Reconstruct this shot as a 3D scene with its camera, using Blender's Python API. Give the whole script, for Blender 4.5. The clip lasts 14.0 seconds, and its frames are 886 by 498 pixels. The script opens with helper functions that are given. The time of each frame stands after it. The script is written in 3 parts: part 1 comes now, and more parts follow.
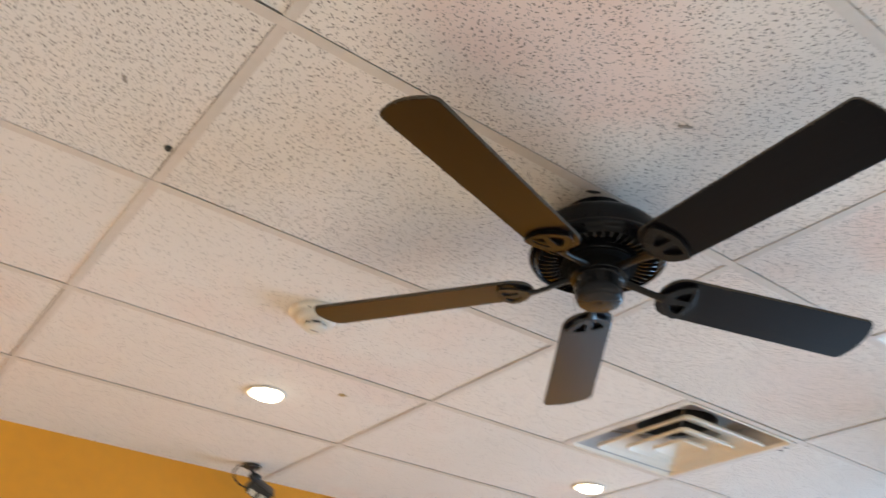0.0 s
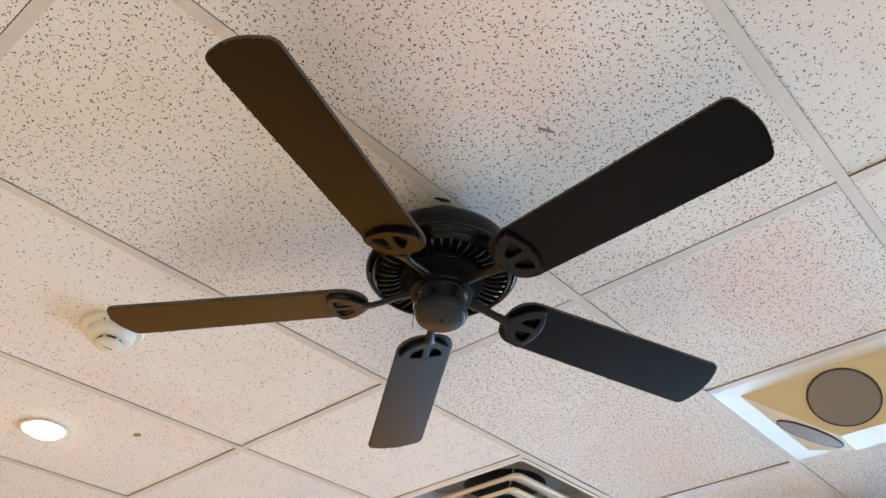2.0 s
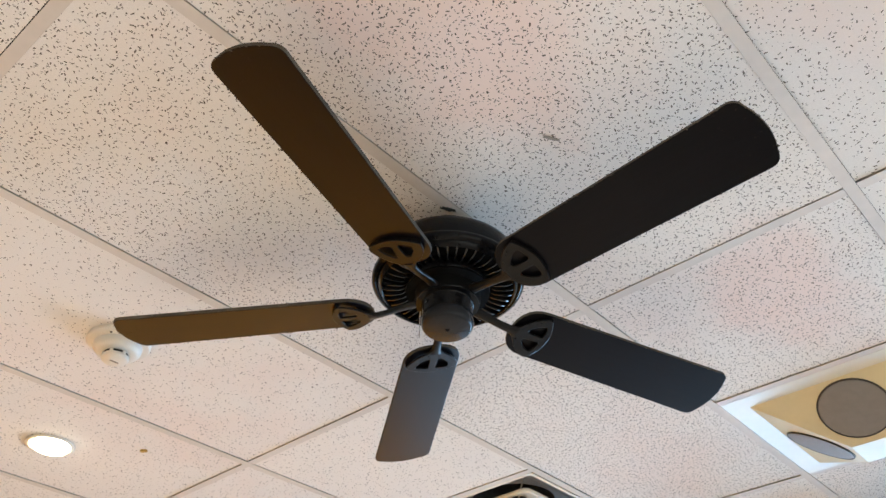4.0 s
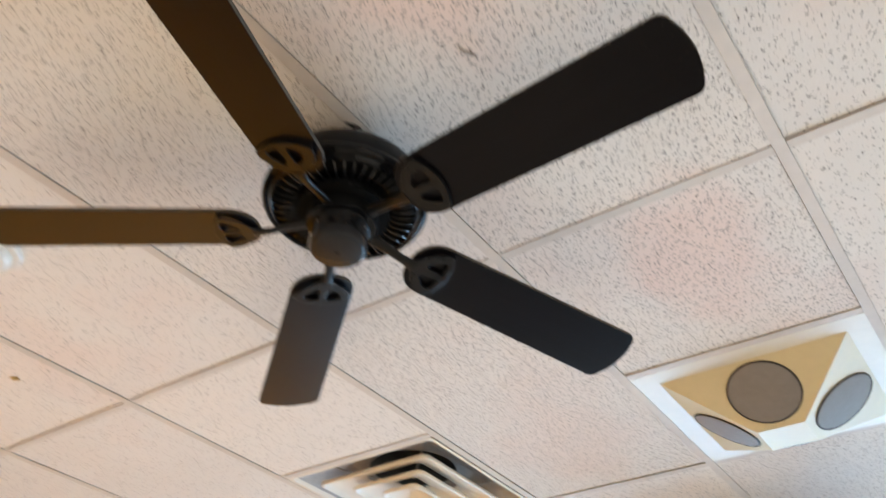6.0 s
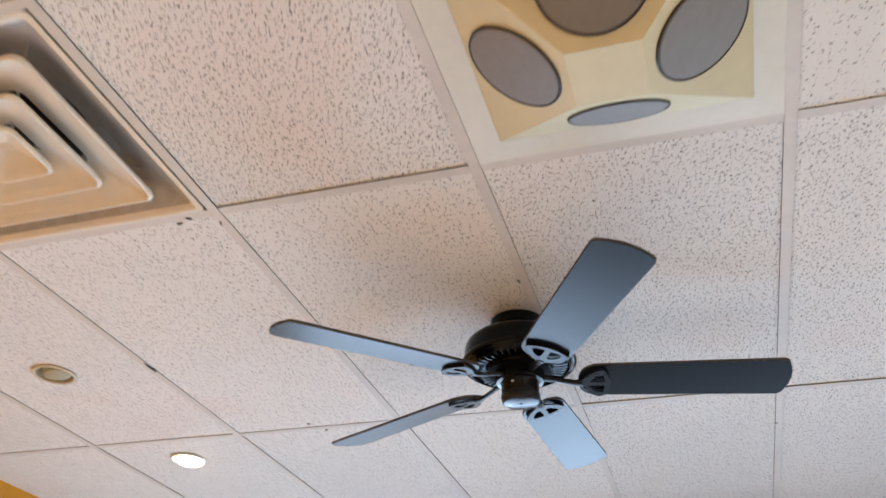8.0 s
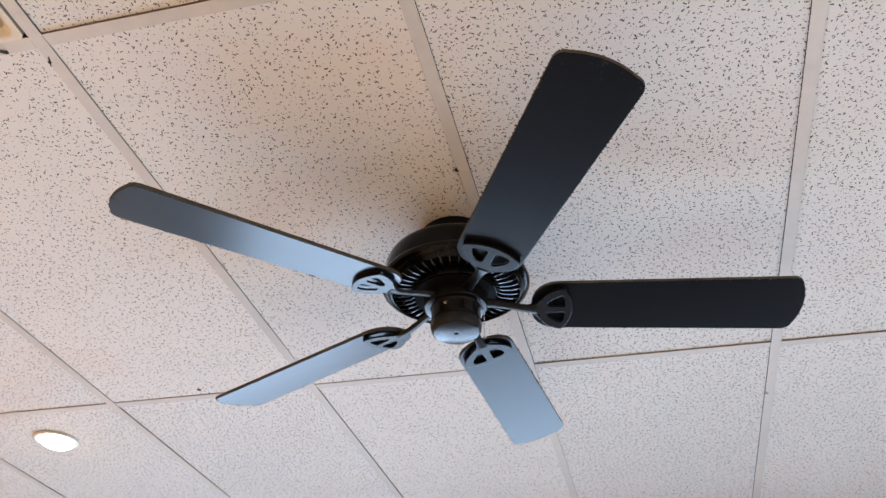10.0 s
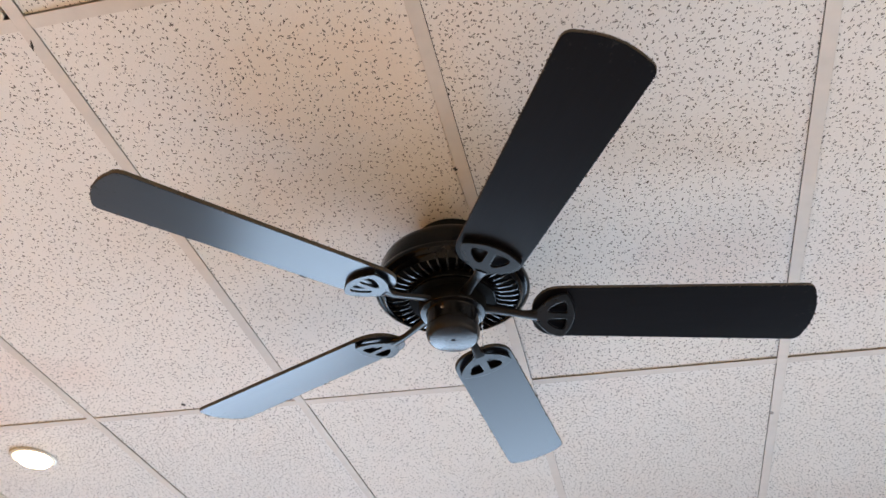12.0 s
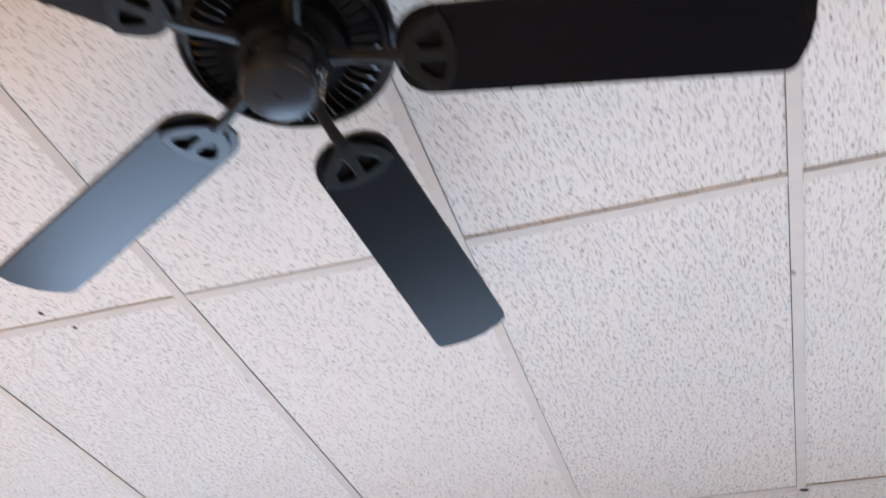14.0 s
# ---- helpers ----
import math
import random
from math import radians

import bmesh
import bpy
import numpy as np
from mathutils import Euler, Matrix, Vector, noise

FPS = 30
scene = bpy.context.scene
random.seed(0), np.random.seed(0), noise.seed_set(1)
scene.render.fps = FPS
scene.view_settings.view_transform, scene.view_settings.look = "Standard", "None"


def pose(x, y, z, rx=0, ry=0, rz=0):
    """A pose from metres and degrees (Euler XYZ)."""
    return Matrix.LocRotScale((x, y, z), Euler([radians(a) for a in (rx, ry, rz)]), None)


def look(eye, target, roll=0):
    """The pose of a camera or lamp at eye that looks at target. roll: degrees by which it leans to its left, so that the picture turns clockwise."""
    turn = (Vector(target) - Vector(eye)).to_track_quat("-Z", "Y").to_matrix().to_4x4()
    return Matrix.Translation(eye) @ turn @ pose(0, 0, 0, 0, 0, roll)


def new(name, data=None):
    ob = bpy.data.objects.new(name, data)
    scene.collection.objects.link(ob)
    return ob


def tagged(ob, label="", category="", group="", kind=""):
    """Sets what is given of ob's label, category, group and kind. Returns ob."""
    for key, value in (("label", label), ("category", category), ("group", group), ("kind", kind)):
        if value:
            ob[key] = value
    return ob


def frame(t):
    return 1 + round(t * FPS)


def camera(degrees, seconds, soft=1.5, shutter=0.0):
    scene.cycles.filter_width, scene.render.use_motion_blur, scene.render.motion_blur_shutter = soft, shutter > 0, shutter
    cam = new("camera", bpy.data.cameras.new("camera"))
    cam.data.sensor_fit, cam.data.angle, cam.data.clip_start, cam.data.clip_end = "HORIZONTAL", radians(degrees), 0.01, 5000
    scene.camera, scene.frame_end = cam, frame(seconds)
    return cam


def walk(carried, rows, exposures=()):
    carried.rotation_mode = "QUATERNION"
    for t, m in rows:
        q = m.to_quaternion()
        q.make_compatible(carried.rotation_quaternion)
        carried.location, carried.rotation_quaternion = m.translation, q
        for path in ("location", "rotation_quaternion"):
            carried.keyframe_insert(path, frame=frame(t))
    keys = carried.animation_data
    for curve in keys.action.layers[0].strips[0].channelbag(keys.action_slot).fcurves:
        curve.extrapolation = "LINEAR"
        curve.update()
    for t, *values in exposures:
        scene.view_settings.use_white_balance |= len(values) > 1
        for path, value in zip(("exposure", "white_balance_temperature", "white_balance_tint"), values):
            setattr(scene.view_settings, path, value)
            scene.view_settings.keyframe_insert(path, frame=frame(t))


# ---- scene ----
cam = camera(55.5, 14.0, shutter=0.5)
PATH = [
    (0, (0.994, -1.578, 1.632), (-0.385, -0.585, 2.687), 2.8),
    (0.5, (0.98, -1.65, 1.613), (-0.228, -0.422, 2.629), 1.9),
    (1, (0.903, -1.624, 1.617), (-0.203, -0.353, 2.696), 1.7),
    (1.5, (0.824, -1.489, 1.633), (-0.223, -0.25, 2.801), 0.6),
    (2, (0.808, -1.411, 1.626), (-0.229, -0.209, 2.842), -0.3),
    (4.5, (0.799, -1.392, 1.611), (-0.229, -0.223, 2.867), -0.3),
    (5, (0.807, -1.38, 1.619), (-0.209, -0.201, 2.874), 0.2),
    (5.5, (0.808, -1.362, 1.617), (-0.18, -0.162, 2.876), 0.8),
    (6, (0.757, -1.211, 1.599), (-0.18, 0.049, 2.838), 2.2),
    (6.5, (0.661, -0.892, 1.58), (-0.159, 0.467, 2.797), 4.4),
    (6.8, (0.605, -0.717, 1.578), (-0.141, 0.712, 2.762), 3.6),
    (7, (0.559, -0.608, 1.586), (-0.141, 0.864, 2.746), 3.4),
    (7.5, (0.493, -0.311, 1.605), (-0.134, 1.216, 2.735), 3.2),
    (7.7, (0.478, -0.188, 1.611), (-0.136, 1.356, 2.725), 3.2),
    (8, (0.378, -0.062, 1.602), (-0.161, 1.507, 2.718), 2.8),
    (8.5, (0.269, 0.167, 1.611), (-0.166, 1.76, 2.739), 1.6),
    (9, (0.279, 0.357, 1.622), (-0.131, 1.939, 2.775), 1.4),
    (11.3, (0.268, 0.555, 1.639), (-0.173, 2.076, 2.86), 3.0),
    (11.5, (0.263, 0.559, 1.638), (-0.164, 2.079, 2.866), 2.8),
    (12, (0.248, 0.599, 1.63), (-0.146, 2.105, 2.886), 2.4),
    (12.5, (0.191, 0.685, 1.633), (-0.182, 2.173, 2.916), 1.9),
    (13, (0.176, 0.726, 1.621), (-0.201, 2.195, 2.925), 1.4),
    (13.5, (0.234, 0.936, 1.621), (-0.168, 2.384, 2.94), 1.0),
    (14, (0.362, 1.308, 1.63), (-0.131, 2.719, 2.959), 1.9),
]
EXPOSURES = [(0.0, 0.12, 6720, 4), (1.0, 0.18, 6680, 4), (2.0, 0.32, 6600, 3), (5.0, 0.36, 6780, 3), (6.5, 0.27, 7400, 7), (7.5, 0.07, 8000, 13), (9.0, 0.14, 7850, 14), (11.5, 0.16, 8300, 15), (12.5, 0.20, 8500, 15), (13.5, 0.27, 8100, 16), (14.0, 0.36, 7950, 16)]
walk(cam, [(t, look(eye, target, roll)) for t, eye, target, roll in PATH], EXPOSURES)

# ---- world, sun, large lights ----
H = 2.7          # ceiling height
T = 0.61         # ceiling grid module
world = bpy.data.worlds.new("sky")
scene.world = world
world.use_nodes = True
wn = world.node_tree.nodes
sky = wn.new("ShaderNodeTexSky")
sky.sky_type, sky.sun_disc = "NISHITA", False
sky.sun_elevation, sky.sun_rotation = radians(52), radians(200)
world.node_tree.links.new(sky.outputs[0], wn["Background"].inputs[0])
wn["Background"].inputs[1].default_value = 0.12

sun = new("sun", bpy.data.lights.new("sun", "SUN"))
sun.data.energy, sun.data.angle, sun.data.color = 3.0, radians(0.5), (1.0, 0.95, 0.88)
sun.matrix_world = look((0, 0, 0), (0.25, 0.55, -0.8))


def area_lamp(name, m, sx, sy, watts, colour):
    lamp = new(name, bpy.data.lights.new(name, "AREA"))
    lamp.data.shape, lamp.data.size, lamp.data.size_y = "RECTANGLE", sx, sy
    lamp.data.energy, lamp.data.color = watts, colour
    lamp.matrix_world = m
    return lamp


# daylight that enters by the shop windows
WIN_Y = 4.9
# west bay lamp set brighter, the others dimmer, to suit the blade reflections
for x, width, watts in ((-1.65, 1.40, 55), (1.15, 4.20, 104)):
    daylight = area_lamp("window_daylight", pose(x, WIN_Y - 0.06, 1.06, -90, 0, 0), width, 1.86, watts, (0.37, 0.62, 1.0))
    daylight.data.spread = radians(112)
# fill from an unseen side window, added to lift the east of the ceiling
area_lamp("added_side_fill", pose(3.74, -0.6, 1.2, 0, 90, 0), 2.0, 6.4, 50, (1.0, 0.97, 0.94))

# ---- materials ----


def material(name):
    m = bpy.data.materials.new(name)
    m.use_nodes = True
    return m, m.node_tree.nodes, m.node_tree.links, m.node_tree.nodes["Principled BSDF"]


def coords(n, l, scale=1.0, kind="Object"):
    tc = n.new("ShaderNodeTexCoord")
    mp = n.new("ShaderNodeMapping")
    mp.inputs["Scale"].default_value = (scale,) * 3 if isinstance(scale, (int, float)) else scale
    l.new(tc.outputs[kind], mp.inputs[0])
    return mp.outputs[0]


def noise_tex(n, l, vec, scale, detail=4, rough=0.55):
    t = n.new("ShaderNodeTexNoise")
    t.inputs["Scale"].default_value, t.inputs["Detail"].default_value = scale, detail
    t.inputs["Roughness"].default_value = rough
    l.new(vec, t.inputs["Vector"])
    return t


def ramp(n, l, src, stops):
    r = n.new("ShaderNodeValToRGB")
    els = r.color_ramp.elements
    for i, (p, c) in enumerate(stops):
        e = els[i] if i < 2 else els.new(p)
        e.position, e.color = p, (*c, 1) if len(c) == 3 else c
    l.new(src, r.inputs[0])
    return r


def mathn(n, l, op, a, b=None):
    m = n.new("ShaderNodeMath")
    m.operation = op
    for i, v in enumerate((a, b)):
        if v is None:
            continue
        if isinstance(v, (int, float)):
            m.inputs[i].default_value = v
        else:
            l.new(v, m.inputs[i])
    return m.outputs[0]


def mix(n, l, fac, a, b, blend="MIX"):
    m = n.new("ShaderNodeMix")
    m.data_type, m.blend_type = "RGBA", blend
    for sock, v in ((m.inputs["Factor"], fac), (m.inputs["A"], a), (m.inputs["B"], b)):
        if isinstance(v, (int, float)):
            sock.default_value = v
        elif isinstance(v, tuple):
            sock.default_value = (*v, 1)
        else:
            l.new(v, sock)
    return m.outputs["Result"]


def bump(n, l, height, strength, dist, bsdf):
    b = n.new("ShaderNodeBump")
    b.inputs["Strength"].default_value, b.inputs["Distance"].default_value = strength, dist
    l.new(height, b.inputs["Height"])
    l.new(b.outputs[0], bsdf.inputs["Normal"])


def simple(name, colour, rough=0.5, metal=0.0, vary=0.12, scale=30.0, relief=0.15, spec=0.5, second=None, wear=0.07):
    m, n, l, b = material(name)
    v = coords(n, l)
    big = noise_tex(n, l, v, scale * 0.18, 3)
    fine = noise_tex(n, l, v, scale * 3, 5)
    low = tuple(c * (1 - vary) for c in colour)
    high = second or tuple(min(1, c * (1 + vary)) for c in colour)
    c1 = ramp(n, l, big.outputs[0], [(0.3, low), (0.7, high)])
    grain = ramp(n, l, fine.outputs[0], [(0.3, (1 - vary,) * 3), (0.7, (1, 1, 1))])
    l.new(mix(n, l, 1.0, c1.outputs[0], grain.outputs[0], "MULTIPLY"), b.inputs["Base Color"])
    b.inputs["Metallic"].default_value = metal
    b.inputs["Specular IOR Level"].default_value = spec
    r = ramp(n, l, fine.outputs[0], [(0.3, (max(0, rough - wear),) * 3), (0.7, (min(1, rough + wear),) * 3)])
    l.new(r.outputs[0], b.inputs["Roughness"])
    bump(n, l, fine.outputs[0], relief, 0.001, b)
    return m


def fleck_layer(n, l, vec, scale, length, width, keep, density):
    """Short dark fissures of random turn, one in a cell: returns a mask."""
    v = n.new("ShaderNodeTexVoronoi")
    v.voronoi_dimensions, v.feature = "2D", "F1"
    v.inputs["Scale"].default_value = scale
    l.new(vec, v.inputs["Vector"])
    off = n.new("ShaderNodeVectorMath")
    off.operation = "SUBTRACT"
    l.new(vec, off.inputs[0])
    l.new(v.outputs["Position"], off.inputs[1])
    rgb = n.new("ShaderNodeSeparateColor")
    l.new(v.outputs["Color"], rgb.inputs[0])
    rot = n.new("ShaderNodeVectorRotate")
    rot.rotation_type = "Z_AXIS"
    l.new(off.outputs[0], rot.inputs["Vector"])
    l.new(mathn(n, l, "MULTIPLY", rgb.outputs[0], 6.283), rot.inputs["Angle"])
    xyz = n.new("ShaderNodeSeparateXYZ")
    l.new(rot.outputs[0], xyz.inputs[0])
    size = mathn(n, l, "MULTIPLY_ADD", rgb.outputs[1], 0.75)
    size.node.inputs[2].default_value = 0.45
    ax = mathn(n, l, "DIVIDE", mathn(n, l, "ABSOLUTE", xyz.outputs[0]), mathn(n, l, "MULTIPLY", size, length / 2))
    ay = mathn(n, l, "DIVIDE", mathn(n, l, "ABSOLUTE", xyz.outputs[1]), width / 2)
    d = mathn(n, l, "ADD", mathn(n, l, "POWER", ax, 3.0), mathn(n, l, "POWER", ay, 2.0))
    inside = n.new("ShaderNodeMapRange")
    inside.interpolation_type = "SMOOTHSTEP"
    for k, val in (("From Min", 1.25), ("From Max", 0.55), ("To Min", 0.0), ("To Max", 1.0)):
        inside.inputs[k].default_value = val
    l.new(d, inside.inputs["Value"])
    alive = mathn(n, l, "LESS_THAN", rgb.outputs[2], mathn(n, l, "MULTIPLY", density, keep))
    return mathn(n, l, "MULTIPLY", inside.outputs[0], alive)


def tile_material():
    m, n, l, b = material("fissured_mineral_tile")
    v = coords(n, l)
    geo = n.new("ShaderNodeNewGeometry")
    comb = n.new("ShaderNodeCombineXYZ")
    l.new(mathn(n, l, "MULTIPLY", geo.outputs["Random Per Island"], 31.0), comb.inputs[0])
    l.new(mathn(n, l, "MULTIPLY", geo.outputs["Random Per Island"], 17.0), comb.inputs[1])
    add = n.new("ShaderNodeVectorMath")
    l.new(v, add.inputs[0])
    l.new(comb.outputs[0], add.inputs[1])
    wob = noise_tex(n, l, add.outputs[0], 130, 1)
    sub = n.new("ShaderNodeVectorMath")
    sub.operation = "MULTIPLY_ADD"
    l.new(wob.outputs["Color"], sub.inputs[0])
    sub.inputs[1].default_value = (0.0045, 0.0045, 0)
    l.new(add.outputs[0], sub.inputs[2])
    p = sub.outputs[0]
    hashed = mathn(n, l, "FRACT", mathn(n, l, "MULTIPLY", geo.outputs["Random Per Island"], 57.3))
    density = mathn(n, l, "MULTIPLY_ADD", hashed, 0.5)
    density.node.inputs[2].default_value = 0.70
    # the outer rows at this end of the room are of a finer, plainer batch
    where = n.new("ShaderNodeSeparateXYZ")
    l.new(v, where.inputs[0])
    off_axis = mathn(n, l, "ABSOLUTE", where.outputs[0])
    plainer = mathn(n, l, "MULTIPLY", mathn(n, l, "GREATER_THAN", off_axis, 0.605), mathn(n, l, "LESS_THAN", where.outputs[1], 1.218))
    density = mathn(n, l, "MULTIPLY", density, mathn(n, l, "SUBTRACT", 1.0, mathn(n, l, "MULTIPLY", plainer, 0.6)))
    a = fleck_layer(n, l, p, 66, 0.0070, 0.0023, 0.78, density)
    p2 = n.new("ShaderNodeVectorMath")
    p2.inputs[1].default_value = (3.37, 8.11, 0)
    l.new(p, p2.inputs[0])
    c = fleck_layer(n, l, p2.outputs[0], 88, 0.0049, 0.0021, 0.62, density)
    p3 = n.new("ShaderNodeVectorMath")
    p3.inputs[1].default_value = (13.7, 2.91, 0)
    l.new(p, p3.inputs[0])
    d = fleck_layer(n, l, p3.outputs[0], 125, 0.0026, 0.0018, 0.6, density)
    flecks = mathn(n, l, "MAXIMUM", mathn(n, l, "MAXIMUM", a, c), mathn(n, l, "MULTIPLY", d, 0.75))
    big = noise_tex(n, l, v, 1.3, 3)
    blot = ramp(n, l, big.outputs[0], [(0.38, (0.80, 0.775, 0.735)), (0.55, (0.83, 0.80, 0.76)), (0.68, (0.83, 0.75, 0.70))])
    grain = noise_tex(n, l, add.outputs[0], 420, 5, 0.7)
    gr = ramp(n, l, grain.outputs[0], [(0.3, (0.90, 0.895, 0.885)), (0.62, (1, 1, 1))])
    paint = mix(n, l, 1.0, blot.outputs[0], gr.outputs[0], "MULTIPLY")
    piece = ramp(n, l, geo.outputs["Random Per Island"], [(0.0, (0.95, 0.95, 0.95)), (1.0, (1, 0.985, 0.965))])
    paint = mix(n, l, 1.0, paint, piece.outputs[0], "MULTIPLY")
    warp = noise_tex(n, l, v, 5.0, 4)
    # first an ochre stain by the sensor, then soft pinkish and tan tints
    for cx, cy, rx, ry, power, tint in ((-1.655, 1.53, 0.075, 0.05, 0.75, (0.66, 0.47, 0.27)), (0.27, -0.80, 0.17, 0.30, 0.68, (0.80, 0.60, 0.52)), (0.36, 0.24, 0.16, 0.24, 0.65, (0.80, 0.61, 0.54)), (-0.17, 1.42, 0.20, 0.14, 0.32, (0.78, 0.60, 0.42)), (0.80, -0.52, 0.18, 0.3, 0.4, (0.80, 0.62, 0.55)), (0.42, 2.02, 0.14, 0.12, 0.32, (0.80, 0.63, 0.55))):
        pos = n.new("ShaderNodeVectorMath")
        pos.operation = "SUBTRACT"
        l.new(v, pos.inputs[0])
        pos.inputs[1].default_value = (cx, cy, H)
        flat = n.new("ShaderNodeVectorMath")
        flat.operation = "MULTIPLY"
        l.new(pos.outputs[0], flat.inputs[0])
        flat.inputs[1].default_value = (1 / rx, 1 / ry, 0)
        far = n.new("ShaderNodeVectorMath")
        far.operation = "LENGTH"
        l.new(flat.outputs[0], far.inputs[0])
        soft = n.new("ShaderNodeMapRange")
        soft.interpolation_type = "SMOOTHERSTEP"
        for k, val in (("From Min", 1.45), ("From Max", 0.35), ("To Min", 0.0), ("To Max", power)):
            soft.inputs[k].default_value = val
        l.new(mathn(n, l, "ADD", far.outputs["Value"], mathn(n, l, "MULTIPLY_ADD", warp.outputs[0], 1.3)), soft.inputs["Value"])
        soft.inputs["Value"].links[0].from_node.inputs[1].links[0].from_node.inputs[2].default_value = -0.65
        paint = mix(n, l, soft.outputs[0], paint, tint)
    l.new(mix(n, l, mathn(n, l, "MULTIPLY", flecks, 0.95), paint, (0.085, 0.07, 0.052)), b.inputs["Base Color"])
    b.inputs["Roughness"].default_value = 0.93
    b.inputs["Specular IOR Level"].default_value = 0.15
    hgt = mathn(n, l, "SUBTRACT", mathn(n, l, "MULTIPLY", grain.outputs[0], 0.3), flecks)
    bump(n, l, hgt, 0.45, 0.002, b)
    return m


def blade_material():
    """Dark satin laminate with dust along the grain and small worn flecks."""
    m, n, l, b = material("dark_blade_laminate")
    v = coords(n, l, (4, 40, 40))
    streak = noise_tex(n, l, v, 3, 5)
    base = ramp(n, l, streak.outputs[0], [(0.25, (0.0032, 0.0027, 0.0040)), (0.75, (0.0048, 0.0041, 0.0056))])
    v2 = coords(n, l)
    spots = noise_tex(n, l, v2, 120, 3, 0.7)
    xyz = n.new("ShaderNodeSeparateXYZ")
    l.new(v2, xyz.inputs[0])
    end = n.new("ShaderNodeMapRange")
    for k, val in (("From Min", 0.585), ("From Max", 0.655), ("To Min", 0.0), ("To Max", 0.13)):
        end.inputs[k].default_value = val
    l.new(xyz.outputs[0], end.inputs["Value"])
    side = n.new("ShaderNodeMapRange")
    for k, val in (("From Min", 0.052), ("From Max", 0.069), ("To Min", 0.0), ("To Max", 0.10)):
        side.inputs[k].default_value = val
    l.new(mathn(n, l, "ABSOLUTE", xyz.outputs[1]), side.inputs["Value"])
    wear = mathn(n, l, "ADD", spots.outputs[0], mathn(n, l, "MAXIMUM", end.outputs[0], side.outputs[0]))
    dust = ramp(n, l, wear, [(0.70, (0, 0, 0)), (0.79, (1, 1, 1))])
    l.new(mix(n, l, mathn(n, l, "MULTIPLY", dust.outputs[0], 0.5), base.outputs[0], (0.045, 0.038, 0.030)), b.inputs["Base Color"])
    facing = n.new("ShaderNodeLayerWeight")
    gloss = n.new("ShaderNodeMapRange")
    for k, val in (("From Min", 0.30), ("From Max", 0.75), ("To Min", 0.12), ("To Max", 0.40)):
        gloss.inputs[k].default_value = val
    l.new(facing.outputs["Facing"], gloss.inputs["Value"])
    l.new(gloss.outputs[0], b.inputs["Specular IOR Level"])
    r = ramp(n, l, streak.outputs[0], [(0.3, (0.275,) * 3), (0.7, (0.295,) * 3)])
    l.new(mathn(n, l, "MULTIPLY_ADD", dust.outputs[0], 0.45), b.inputs["Roughness"])
    l.new(r.outputs[0], b.inputs["Roughness"].links[0].from_node.inputs[2])
    bump(n, l, spots.outputs[0], 0.01, 0.0004, b)
    return m


TILE = tile_material()
BLADE = blade_material()
EDGE = simple("dusty_blade_edge", (0.078, 0.064, 0.047), 0.85, vary=0.45, scale=60, relief=0.5)
BLACK = simple("black_enamel", (0.005, 0.005, 0.0058), 0.13, vary=0.3, scale=40, relief=0.01, spec=0.17, wear=0.02)
# lighter and glossier than BLACK so the ribs read as bright lines
RIB = simple("glossy_black_rib", (0.012, 0.012, 0.013), 0.20, vary=0.3, scale=60, relief=0.03, spec=0.5, wear=0.03)
CAP = simple("polished_black_cap", (0.016, 0.017, 0.020), 0.24, vary=0.2, scale=40, relief=0.0, spec=0.22, wear=0.015)
IRON = simple("satin_black_iron", (0.006, 0.0055, 0.0055), 0.30, vary=0.35, scale=60, relief=0.04, spec=0.22, wear=0.03)
# near-black stands in for shade in motor recesses and the ceiling void
VOID = simple("unlit_void_black", (0.004, 0.004, 0.004), 0.8, spec=0.08)
BAR = simple("painted_grid_steel", (0.67, 0.615, 0.555), 0.6, vary=0.07, scale=12, relief=0.04, spec=0.18)
ORANGE = simple("orange_wall_paint", (0.76, 0.32, 0.016), 0.6, vary=0.07, scale=8, relief=0.3)
CREAM = simple("yellowed_cream_plastic", (0.66, 0.575, 0.355), 0.42, vary=0.05, scale=14, relief=0.05)
FLANGE = simple("off_white_plastic", (0.72, 0.675, 0.56), 0.40, vary=0.05, scale=14, relief=0.05)
GRILLE = simple("grey_speaker_mesh", (0.25, 0.235, 0.225), 0.65, metal=0.2, vary=0.045, scale=300, relief=0.5)
RIM = simple("dark_rubber_ring", (0.05, 0.04, 0.032), 0.6)
VENT = simple("white_diffuser_enamel", (0.80, 0.75, 0.67), 0.38, vary=0.06, scale=10, relief=0.05, second=(0.80, 0.70, 0.55))
DUCT = simple("galvanised_duct", (0.16, 0.15, 0.14), 0.5, metal=0.5, vary=0.3)
WHITE = simple("white_abs_plastic", (0.71, 0.675, 0.605), 0.38, vary=0.05, scale=20, relief=0.04)
BEIGE = simple("beige_enamel", (0.62, 0.52, 0.36), 0.45, vary=0.12, scale=30)
DULL = simple("dull_beige_lamp", (0.40, 0.325, 0.20), 0.5, vary=0.15, scale=30)
SENSOR = simple("yellowed_gloss_plastic", (0.68, 0.60, 0.42), 0.25, vary=0.08, scale=20, relief=0.04)
PLASTIC = simple("black_plastic", (0.018, 0.017, 0.017), 0.42, vary=0.3, scale=60)
STICKER = simple("pale_sticker", (0.62, 0.6, 0.52), 0.5)
CHROME = simple("worn_chrome", (0.6, 0.58, 0.54), 0.25, metal=1.0)
STAIN = simple("ochre_stain", (0.52, 0.34, 0.09), 0.8, vary=0.3, scale=80)
